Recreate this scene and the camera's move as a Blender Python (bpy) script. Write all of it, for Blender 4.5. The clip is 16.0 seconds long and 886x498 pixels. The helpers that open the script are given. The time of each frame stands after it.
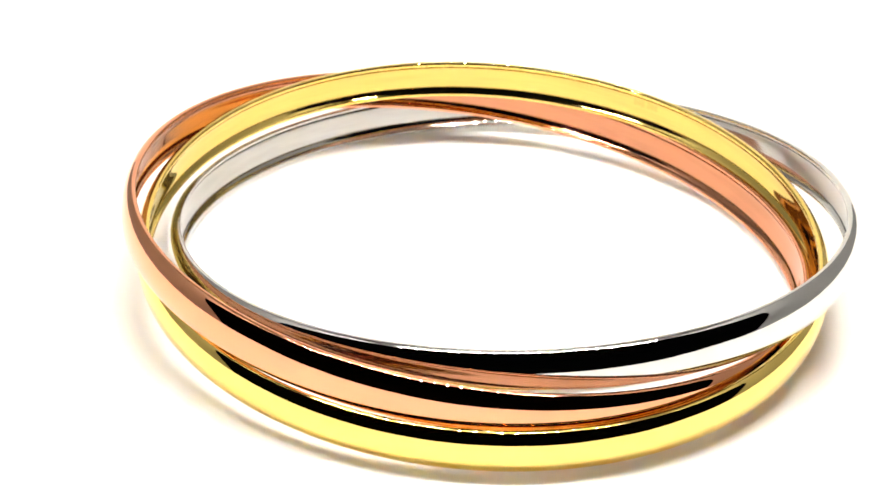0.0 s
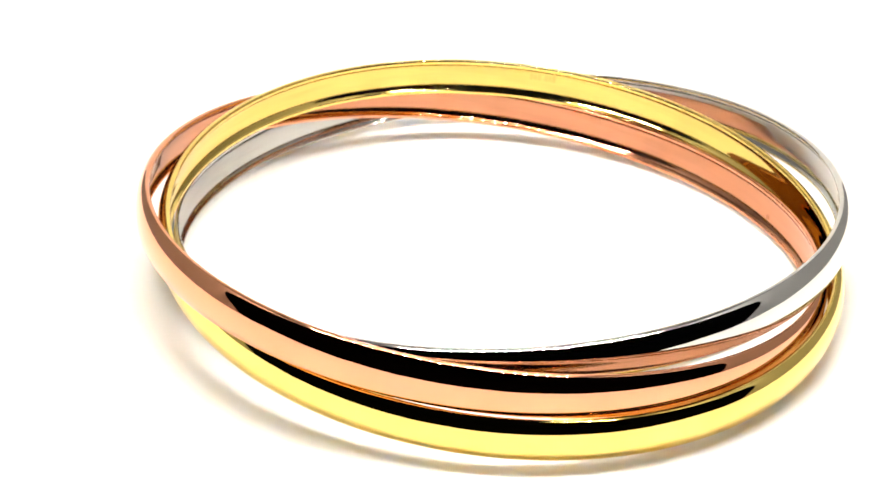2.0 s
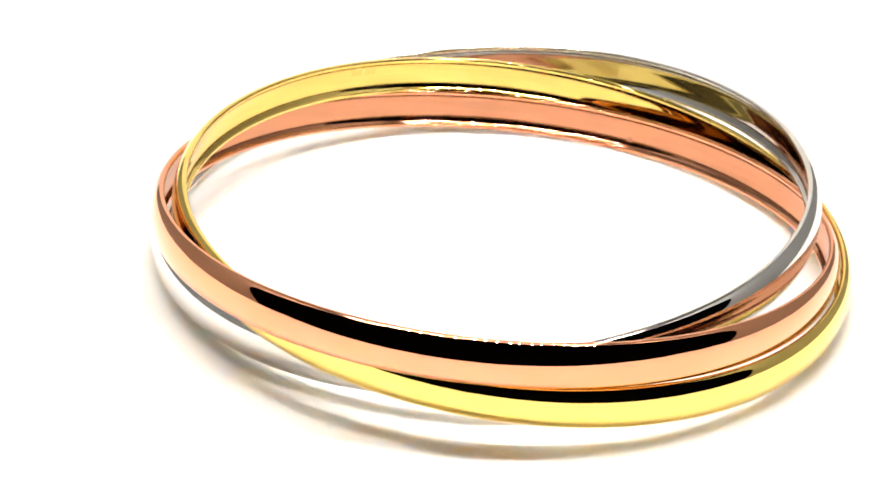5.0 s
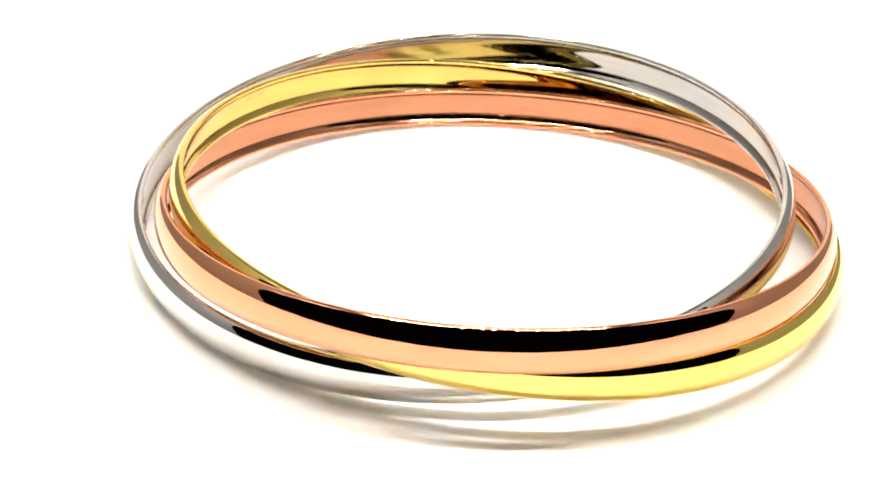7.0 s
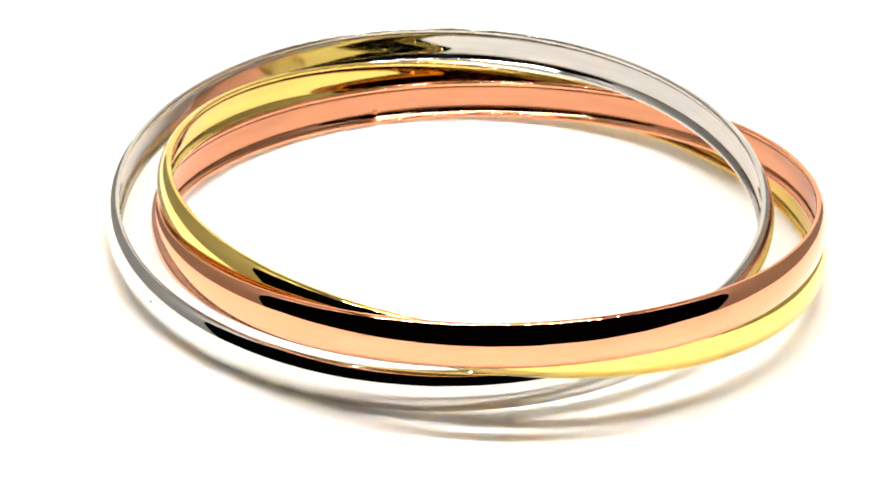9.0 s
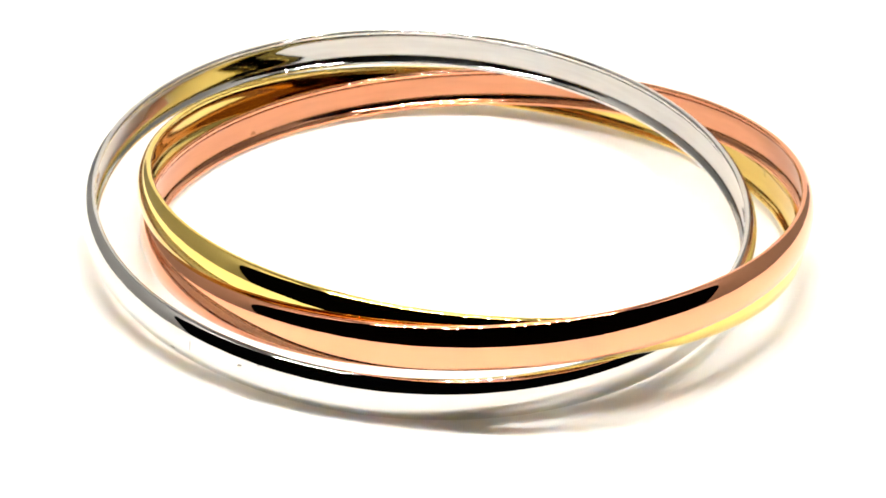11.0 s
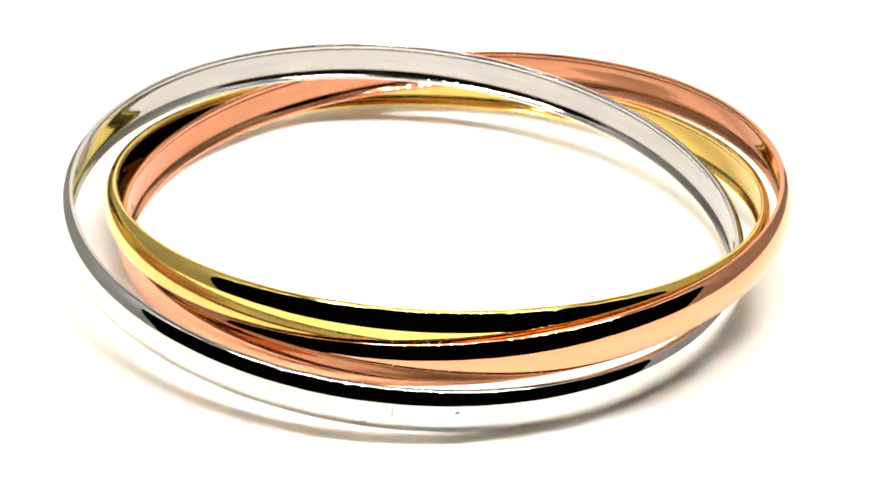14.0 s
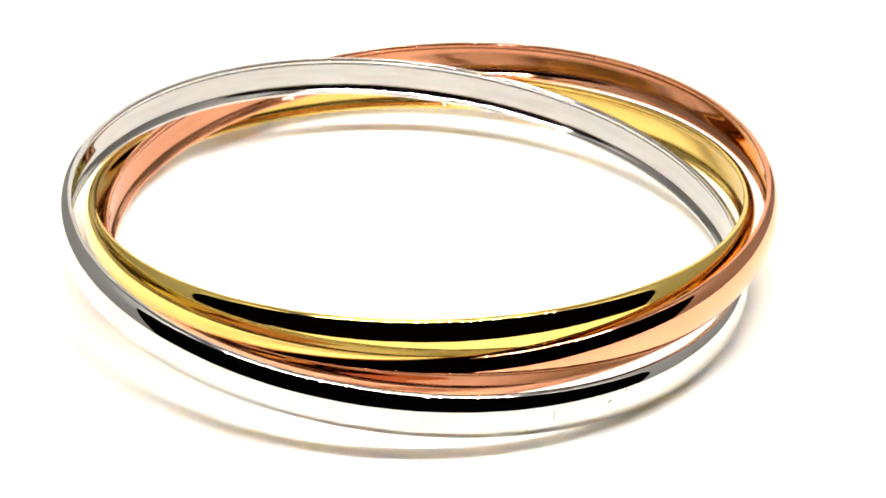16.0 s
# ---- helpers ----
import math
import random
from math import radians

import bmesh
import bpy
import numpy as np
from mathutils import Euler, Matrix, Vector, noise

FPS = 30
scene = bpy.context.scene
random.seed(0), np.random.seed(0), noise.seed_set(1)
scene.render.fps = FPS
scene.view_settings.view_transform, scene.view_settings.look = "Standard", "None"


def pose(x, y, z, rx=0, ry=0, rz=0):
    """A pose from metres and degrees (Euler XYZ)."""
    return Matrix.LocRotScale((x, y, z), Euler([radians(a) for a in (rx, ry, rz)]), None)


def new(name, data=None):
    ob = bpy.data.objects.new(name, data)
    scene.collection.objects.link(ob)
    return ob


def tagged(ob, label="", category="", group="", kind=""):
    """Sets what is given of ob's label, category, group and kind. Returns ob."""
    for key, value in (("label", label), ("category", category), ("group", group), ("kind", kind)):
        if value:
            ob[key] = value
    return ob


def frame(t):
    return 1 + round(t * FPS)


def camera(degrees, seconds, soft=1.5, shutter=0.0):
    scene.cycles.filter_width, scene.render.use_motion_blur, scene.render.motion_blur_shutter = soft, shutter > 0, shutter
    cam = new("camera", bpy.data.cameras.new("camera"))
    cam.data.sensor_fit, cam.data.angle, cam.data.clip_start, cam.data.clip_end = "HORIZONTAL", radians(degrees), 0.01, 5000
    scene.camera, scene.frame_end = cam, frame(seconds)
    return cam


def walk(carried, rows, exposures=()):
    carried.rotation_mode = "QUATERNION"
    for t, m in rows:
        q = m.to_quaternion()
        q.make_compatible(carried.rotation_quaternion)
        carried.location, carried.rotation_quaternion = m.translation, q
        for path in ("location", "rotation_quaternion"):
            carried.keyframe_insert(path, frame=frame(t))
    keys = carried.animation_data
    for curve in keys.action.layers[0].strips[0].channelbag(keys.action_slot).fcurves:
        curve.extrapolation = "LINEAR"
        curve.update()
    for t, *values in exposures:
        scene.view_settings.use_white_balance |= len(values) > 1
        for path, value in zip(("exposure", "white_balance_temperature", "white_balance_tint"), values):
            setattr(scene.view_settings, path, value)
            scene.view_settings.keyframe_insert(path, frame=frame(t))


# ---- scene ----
# Three interlocked bangles turn slowly on the white floor of a small folding photo box.
# The world's origin is the axis of the turn, on the floor of the box.

# ---- camera ----
EYE, YAW, PITCH, ROLL, FOV = (0, -0.19385, 0.10503), -0.415, -28.052, 2.712, 22.830
cam = camera(FOV, 16.0, soft=1.6)
# a close lens: sharp on the near side of the bangles, a little soft on the far side
cam.data.dof.use_dof, cam.data.dof.focus_distance, cam.data.dof.aperture_fstop = True, 0.180, 140
sight = pose(*EYE) @ pose(0, 0, 0, 0, 0, -YAW) @ pose(0, 0, 0, 90 + PITCH, 0, 0) @ pose(0, 0, 0, 0, 0, ROLL)
walk(cam, [(0.0, sight), (16.0, sight)])

# seconds and degrees of the turn of the three bangles about the axis
TURN = [(0, 0.00), (1, 11.94), (2, 23.77), (3, 35.89), (4, 48.60), (5, 61.66), (6, 74.81), (7, 87.52), (8, 99.86), (9, 111.98), (10, 124.51), (11, 137.44), (12, 149.99), (13, 162.14), (14, 174.36), (15, 186.49), (16, 198.74)]
# centre (metres), lean of the axis, slight ovalness (metres, two directions), half width of the band,
# rise of its dome and difference of its inner radius, for each bangle at the start of the turn
RINGS = {
    "yellow": (0.00257, -0.00477, 0.00536, 0.01523, -0.08631, -0.00013, 0.00002, 0.00210, 0.00106, -0.00015),
    "rose": (0.00110, -0.00359, 0.00570, 0.10248, 0.00742, 0.00007, -0.00016, 0.00216, 0.00098, 0.00000),
    "silver": (0.00535, 0.00000, 0.00512, -0.06618, 0.06554, 0.00029, -0.00006, 0.00220, 0.00118, -0.00011),
}
INNER = 0.0325      # inner radius

# ---- light ----
world = bpy.data.worlds.new("world")
scene.world = world
world.use_nodes = True
world.node_tree.nodes["Background"].inputs[0].default_value = (0.9, 0.95, 1.0, 1)
world.node_tree.nodes["Background"].inputs[1].default_value = 0.001
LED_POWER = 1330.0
scene.view_settings.exposure = 0.0


# ---- materials ----
def material(name):
    m = bpy.data.materials.new(name)
    m.use_nodes = True
    return m, m.node_tree.nodes, m.node_tree.links, m.node_tree.nodes["Principled BSDF"]


def metal(name, colour, dark, rough, streak=0.04, wave_by=0.05, lined=False):
    """Polished metal: faint waves that bend what it mirrors, fine polishing lines along the band, a breath of wear in the gloss."""
    m, n, l, b = material(name)
    b.inputs["Metallic"].default_value = 1.0
    co = n.new("ShaderNodeTexCoord")
    along = n.new("ShaderNodeMapping")
    along.inputs["Scale"].default_value = (90, 90, 5200)
    l.new(co.outputs["Object"], along.inputs["Vector"])
    big = n.new("ShaderNodeTexNoise")
    big.inputs["Scale"].default_value, big.inputs["Detail"].default_value = 140, 3
    # lined: tone drawn out along the band, painted in for reflections of neighbouring bangles
    if lined:
        wide = n.new("ShaderNodeMapping")
        wide.inputs["Scale"].default_value = (0.8, 0.8, 7)
        l.new(co.outputs["Object"], wide.inputs["Vector"])
        l.new(wide.outputs["Vector"], big.inputs["Vector"])
    else:
        l.new(co.outputs["Object"], big.inputs["Vector"])
    mix = n.new("ShaderNodeMix")
    mix.data_type = "RGBA"
    mix.inputs[6].default_value, mix.inputs[7].default_value = (*dark, 1), (*colour, 1)
    ramp = n.new("ShaderNodeMapRange")
    ramp.inputs[1].default_value, ramp.inputs[2].default_value = 0.3, 0.6
    l.new(big.outputs["Fac"], ramp.inputs[0])
    l.new(ramp.outputs[0], mix.inputs[0])
    l.new(mix.outputs[2], b.inputs["Base Color"])
    fine = n.new("ShaderNodeTexNoise")
    fine.inputs["Scale"].default_value, fine.inputs["Detail"].default_value = 1, 4
    l.new(along.outputs["Vector"], fine.inputs["Vector"])
    rr = n.new("ShaderNodeMapRange")
    rr.inputs[3].default_value, rr.inputs[4].default_value = rough * 0.5, rough * 1.5
    l.new(fine.outputs["Fac"], rr.inputs[0])
    l.new(rr.outputs[0], b.inputs["Roughness"])
    lines = n.new("ShaderNodeBump")
    lines.inputs["Strength"].default_value, lines.inputs["Distance"].default_value = streak, 0.00002
    l.new(fine.outputs["Fac"], lines.inputs["Height"])
    bump = n.new("ShaderNodeBump")
    bump.inputs["Strength"].default_value, bump.inputs["Distance"].default_value = wave_by, 0.0002
    wave = n.new("ShaderNodeTexNoise")
    wave.inputs["Scale"].default_value, wave.inputs["Detail"].default_value = 300, 1
    l.new(co.outputs["Object"], wave.inputs["Vector"])
    l.new(wave.outputs["Fac"], bump.inputs["Height"])
    l.new(lines.outputs["Normal"], bump.inputs["Normal"])
    l.new(bump.outputs["Normal"], b.inputs["Normal"])
    return m


def plain(name, low, high, scale, rough, bump_by=0.0):
    m, n, l, b = material(name)
    co = n.new("ShaderNodeTexCoord")
    big = n.new("ShaderNodeTexNoise")
    big.inputs["Scale"].default_value, big.inputs["Detail"].default_value = scale, 6
    l.new(co.outputs["Object"], big.inputs["Vector"])
    mix = n.new("ShaderNodeMix")
    mix.data_type = "RGBA"
    mix.inputs[6].default_value, mix.inputs[7].default_value = (*low, 1), (*high, 1)
    l.new(big.outputs["Fac"], mix.inputs[0])
    l.new(mix.outputs[2], b.inputs["Base Color"])
    b.inputs["Roughness"].default_value = rough
    if bump_by:
        bump = n.new("ShaderNodeBump")
        bump.inputs["Strength"].default_value, bump.inputs["Distance"].default_value = bump_by, 0.0005
        fine = n.new("ShaderNodeTexNoise")
        fine.inputs["Scale"].default_value = scale * 30
        l.new(co.outputs["Object"], fine.inputs["Vector"])
        l.new(fine.outputs["Fac"], bump.inputs["Height"])
        l.new(bump.outputs["Normal"], b.inputs["Normal"])
    return m


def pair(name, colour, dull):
    """The mirror-bright outside and less polished inside of one metal; dull darkens the inside's colour for mirrored
    shade.
    """
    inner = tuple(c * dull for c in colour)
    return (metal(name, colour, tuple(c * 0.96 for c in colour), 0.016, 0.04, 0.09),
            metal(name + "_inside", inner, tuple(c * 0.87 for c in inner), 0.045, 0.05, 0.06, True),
            metal(name + "_worn", tuple(c * 0.55 for c in colour), tuple(c * 0.35 for c in colour), 0.32, 0.3, 0.3),
            metal(name + "_stamped", tuple(c * 0.60 for c in colour), tuple(c * 0.52 for c in colour), 0.10, 0.3, 0.3))


# last number: inside colour lowered to stand for the shadowed floor it mirrors
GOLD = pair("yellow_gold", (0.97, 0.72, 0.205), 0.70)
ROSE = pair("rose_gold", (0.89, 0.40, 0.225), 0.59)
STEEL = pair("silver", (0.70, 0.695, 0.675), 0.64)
PAPER = plain("white_sheet", (0.87, 0.85, 0.82), (0.89, 0.87, 0.84), 12, 0.7, 0.05)
# the sheet is a milky plastic: light spreads a little way inside it
milky = next(n for n in PAPER.node_tree.nodes if n.type == "BSDF_PRINCIPLED")
milky.inputs["Subsurface Weight"].default_value = 0.8
milky.inputs["Subsurface Radius"].default_value = (1.0, 0.9, 0.78)
milky.inputs["Subsurface Scale"].default_value = 0.004
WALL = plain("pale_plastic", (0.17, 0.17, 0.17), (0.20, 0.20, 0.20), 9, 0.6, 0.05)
STRIP = plain("white_strip", (0.7, 0.7, 0.68), (0.78, 0.78, 0.76), 40, 0.5)
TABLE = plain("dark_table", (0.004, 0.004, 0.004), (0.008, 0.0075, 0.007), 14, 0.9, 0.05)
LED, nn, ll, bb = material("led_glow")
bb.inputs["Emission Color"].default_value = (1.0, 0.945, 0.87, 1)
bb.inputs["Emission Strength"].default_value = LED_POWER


# ---- building helpers ----
def part(name, bm, mat, parent=None, label="", smooth=False):
    me = bpy.data.meshes.new(name)
    bm.normal_update()
    bm.to_mesh(me)
    bm.free()
    me.materials.append(mat)
    if smooth:
        me.polygons.foreach_set("use_smooth", [True] * len(me.polygons))
    ob = new(name, me)
    if parent:
        ob.parent = parent
    if label:
        tagged(ob, label)
    return ob


def box(bm, x0, x1, y0, y1, z0, z1, bevel=0.0):
    r = bmesh.ops.create_cube(bm, size=1, matrix=Matrix.Translation(((x0 + x1) / 2, (y0 + y1) / 2, (z0 + z1) / 2))
                              @ Matrix.Diagonal((x1 - x0, y1 - y0, z1 - z0, 1)))
    if bevel:
        es = list({e for v in r["verts"] for e in v.link_edges})
        bmesh.ops.bevel(bm, geom=es, offset=bevel, segments=2, affect="EDGES")
    return bm


# ---- the photo box ----
BX, BF, BB, BH, BT = 0.115, -0.0195, 0.18, 0.23, 0.003
LIP = -0.077     # front edge of the floor sheet
SKEW = 0.009     # the front edge runs back by this much from west to east
# floor: one white sheet that ends at the open front and sweeps up the back
prof = [(LIP, 0.0), (0.0, 0.0), (0.06, 0.0)]
prof += [(BB - 0.06 + 0.06 * math.sin(a), 0.06 - 0.06 * math.cos(a)) for a in [i * math.pi / 32 for i in range(17)]]
prof += [(BB, BH - 0.001)]
bm = bmesh.new()
for lift in (0.0, -0.0034):
    rows = [[bm.verts.new((x, y - (lift if z > 0.03 else 0), z + (lift if z <= 0.03 else 0))) for x in (-BX + 0.0005, BX - 0.0005)] for y, z in prof]
    for a, b in zip(rows, rows[1:]):
        bm.faces.new((a[0], a[1], b[1], b[0]) if lift == 0 else (b[0], b[1], a[1], a[0]))
tagged(part("floor", bm, PAPER, smooth=True), "smooth white sheet sweeping up at the back", "floor", kind="structure")
def side_wall(x0, x1, back=0.0):
    """One side of the box: its front edge leans back from the floor, then runs straight up."""
    outline = [(BF + back - 0.036, -0.0035), (BF + back, 0.085), (BF + back, BH), (BB + BT, BH), (BB + BT, -0.0035)]
    bm = bmesh.new()
    loops = [[bm.verts.new((x, y, z)) for y, z in outline] for x in (x0, x1)]
    bm.faces.new(loops[0])
    bm.faces.new(loops[1][::-1])
    for i in range(len(outline)):
        j = (i + 1) % len(outline)
        bm.faces.new((loops[0][j], loops[0][i], loops[1][i], loops[1][j]))
    bmesh.ops.recalc_face_normals(bm, faces=bm.faces[:])
    return bm


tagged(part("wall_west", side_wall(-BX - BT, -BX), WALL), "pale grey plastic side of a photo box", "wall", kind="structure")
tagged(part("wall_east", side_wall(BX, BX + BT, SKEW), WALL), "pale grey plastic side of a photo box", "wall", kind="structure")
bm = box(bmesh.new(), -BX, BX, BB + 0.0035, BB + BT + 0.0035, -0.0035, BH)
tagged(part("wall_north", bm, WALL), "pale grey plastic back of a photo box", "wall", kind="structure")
bm = box(bmesh.new(), -BX - BT, BX + BT, BF, BB + BT + 0.0035, BH, BH + BT)
for v in bm.verts:
    if v.co.y < 0:
        v.co.y += SKEW * (v.co.x + BX) / (2 * BX)
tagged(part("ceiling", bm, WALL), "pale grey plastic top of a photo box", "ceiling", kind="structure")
bm = box(bmesh.new(), -0.30, 0.30, LIP + 0.004, 0.45, -0.035, -0.0036, 0.002)
tagged(part("table", bm, TABLE), "dark table top under the photo box", "table", kind="structure")
bm = box(bmesh.new(), -0.7, 0.7, -0.7, 0.7, -0.80, -0.75)
tagged(part("ground", bm, TABLE), "dark floor of the unlit room", "floor", kind="structure")


# ---- led strip under the front edge of the top ----
def led_strip(y, count=25, length=0.20):
    thing = new("led_strip")
    thing.location = (0, y + SKEW / 2, BH)
    thing.rotation_euler = (0, 0, math.atan2(SKEW, 2 * BX))
    tagged(thing, "thin white strip with a row of small glowing lights", "light strip")
    part("strip", box(bmesh.new(), -length / 2 - 0.004, length / 2 + 0.004, -0.004, 0.004, -0.0012, 0), STRIP, thing)
    first = None
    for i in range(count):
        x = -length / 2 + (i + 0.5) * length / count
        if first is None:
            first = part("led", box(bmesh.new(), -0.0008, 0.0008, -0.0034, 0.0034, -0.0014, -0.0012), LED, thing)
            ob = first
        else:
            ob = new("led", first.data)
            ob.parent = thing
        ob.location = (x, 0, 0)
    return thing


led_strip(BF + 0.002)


# ---- bangles ----
def profile(half, bulge, wider, edge=0.00028, hollow=57):
    """Cross-sections (radius, height) of the formed band: its elliptic dome with a rounded bead along each rim, and its hollow inside.
    hollow: how far, in degrees, the hollow leans at the rims; its floor is flat and its sides rise steeply."""
    inner = INNER + wider

    def arc(cr, cz, r, a0, a1, n):
        return [(cr + r * math.cos(a), cz + r * math.sin(a)) for a in np.radians(np.linspace(a0, a1, n))]
    low = arc(inner + edge, edge - half, edge, 180 - hollow, 270, 16)[:-1]
    pts = [(inner + edge + bulge * math.cos(a), half * math.sin(a)) for a in np.radians(np.linspace(-90, 90, 56))][:-1]
    high = arc(inner + edge, half - edge, edge, 90, 180 + hollow, 16)
    # the hollow: its lean grows from its middle to the rims
    zi = half - edge - edge * math.sin(radians(hollow))
    n = 60
    zs = np.linspace(1, -1, n + 1)
    lean = np.radians(np.interp(np.abs(zs), (0, 0.35, 0.6, 0.7, 0.85, 1), (0, 2, 9, 16, 36, hollow))) * np.sign(zs)
    r = high[-1][0]
    inside = [high[-1]]
    for i in range(1, n):
        r += math.tan((lean[i] + lean[i - 1]) / 2) * zi * 2 / n
        inside.append((r, zi * zs[i]))
    return low + pts + high, inside + [low[0]]


def sweep(pts, oval, closed=False, seg=480):
    """A band made by carrying the cross-section pts round the bangle."""
    bm = bmesh.new()
    rings = []
    for i in range(seg):
        a = 2 * math.pi * i / seg
        o = oval[0] * math.cos(2 * a) + oval[1] * math.sin(2 * a)
        rings.append([bm.verts.new(((r + o) * math.cos(a), (r + o) * math.sin(a), h)) for r, h in pts])
    for i in range(seg):
        p, q = rings[i], rings[(i + 1) % seg]
        for j in range(len(pts) - 1):
            bm.faces.new((p[j], q[j], q[j + 1], p[j + 1]))
    return bm


def bangle(metals, place, label):
    x, y, z, nx, ny, *oval = place[:7]
    shape = place[7:]
    outer, inner = profile(*shape)
    ob = part("bangle", sweep(outer, oval), metals[0], smooth=True)
    tagged(ob, label, "bangle", "interlocked bangles")
    part("inner_face", sweep(inner, oval), metals[1], ob, "less polished hollow inside of the band, darkened for mirrored shade", smooth=True)
    axis = Vector((nx, ny, 1)).normalized()
    side = axis.cross(Vector((0, 1, 0))).normalized()
    fore = axis.cross(side)
    return ob, Matrix.Translation((x, y, z)) @ Matrix((side, fore, axis)).transposed().to_4x4(), oval, shape


def patch(name, thing, mat, angle, height, wide, tall, inside, proud=0.000012, skew=0.0, label=""):
    """A small worn or stamped spot that follows the band's surface; angle in degrees, sizes in metres."""
    ob, _, oval, shape = thing
    outer, inner = profile(*shape)
    pts = sorted(((h, r) for r, h in (inner if inside else outer[15:-15])))
    hs, rs = [p[0] for p in pts], [p[1] for p in pts]
    sign = -1 if inside else 1
    bm = bmesh.new()
    grid = []
    n, k = 7, 5
    for i in range(n):
        row = []
        for j in range(k):
            u, v = 2 * i / (n - 1) - 1, 2 * j / (k - 1) - 1
            # rounded corners, edges sunk just under the surface
            rim = max(abs(u), abs(v)) > 0.99
            uu, vv = u * (1 - 0.25 * v * v), v * (1 - 0.25 * u * u)
            h = height + vv * tall / 2
            a = radians(angle) + (uu * wide / 2 + skew * vv * tall / 2) / INNER
            r = float(np.interp(h, hs, rs)) + sign * (-0.00001 if rim else proud)
            o = oval[0] * math.cos(2 * a) + oval[1] * math.sin(2 * a)
            row.append(bm.verts.new(((r + o) * math.cos(a), (r + o) * math.sin(a), h)))
        grid.append(row)
    for i in range(n - 1):
        for j in range(k - 1):
            f = (grid[i][j], grid[i + 1][j], grid[i + 1][j + 1], grid[i][j + 1])
            bm.faces.new(f[::-1] if inside else f)
    return part(name, bm, mat, ob, label, smooth=True)


yellow = bangle(GOLD, RINGS["yellow"], "polished yellow gold bangle with a domed outside, linked through two others")
rose = bangle(ROSE, RINGS["rose"], "polished rose gold bangle with a domed outside, linked through two others")
silver = bangle(STEEL, RINGS["silver"], "polished silver-white bangle with a domed outside, linked through two others")
things = [yellow, rose, silver]

# unreadable stamp inside the yellow bangle, as two small worn blocks of bars
for d in (-1.45, 1.35):
    for i in range(3):
        patch("stamp_bar", yellow, GOLD[3], -120.9 + d + (i - 1) * 0.75, 0.0006, 0.00046, 0.0011 - 0.0002 * (i == 1), True,
              label="worn stamped bar")
# joints and marks of handling
patch("seam", yellow, GOLD[2], 63.0, 0.0009, 0.0002, 0.0013, True, skew=0.1, label="dark thin joint line")
patch("solder_spot", rose, ROSE[2], 181.3, -0.0008, 0.0008, 0.0006, True, 0.00005, label="small dark solder spot")
patch("nick", silver, STEEL[2], -87.5, -0.0011, 0.0007, 0.00022, False, label="small dull nick")
patch("scuff", silver, STEEL[2], -73.7, 0.0006, 0.00045, 0.00032, False, skew=0.8, label="small dull scuff")
patch("scuff", silver, STEEL[3], -70.5, 0.0012, 0.0003, 0.0002, False, skew=0.8, label="small dull scuff")
patch("seam", silver, STEEL[1], -83.4, 0.0003, 0.00025, 0.0016, False, label="faint joint line")


def motions():
    """The three bangles turn together about the upright axis."""
    knots = np.array(TURN)
    def turned(t):
        return float(np.interp(t, knots[:, 0], knots[:, 1]))
    times = knots[:, 0].tolist()
    for ob, start, *_ in things:
        walk(ob, [(t, pose(0, 0, 0, 0, 0, turned(t)) @ start) for t in times])


motions()
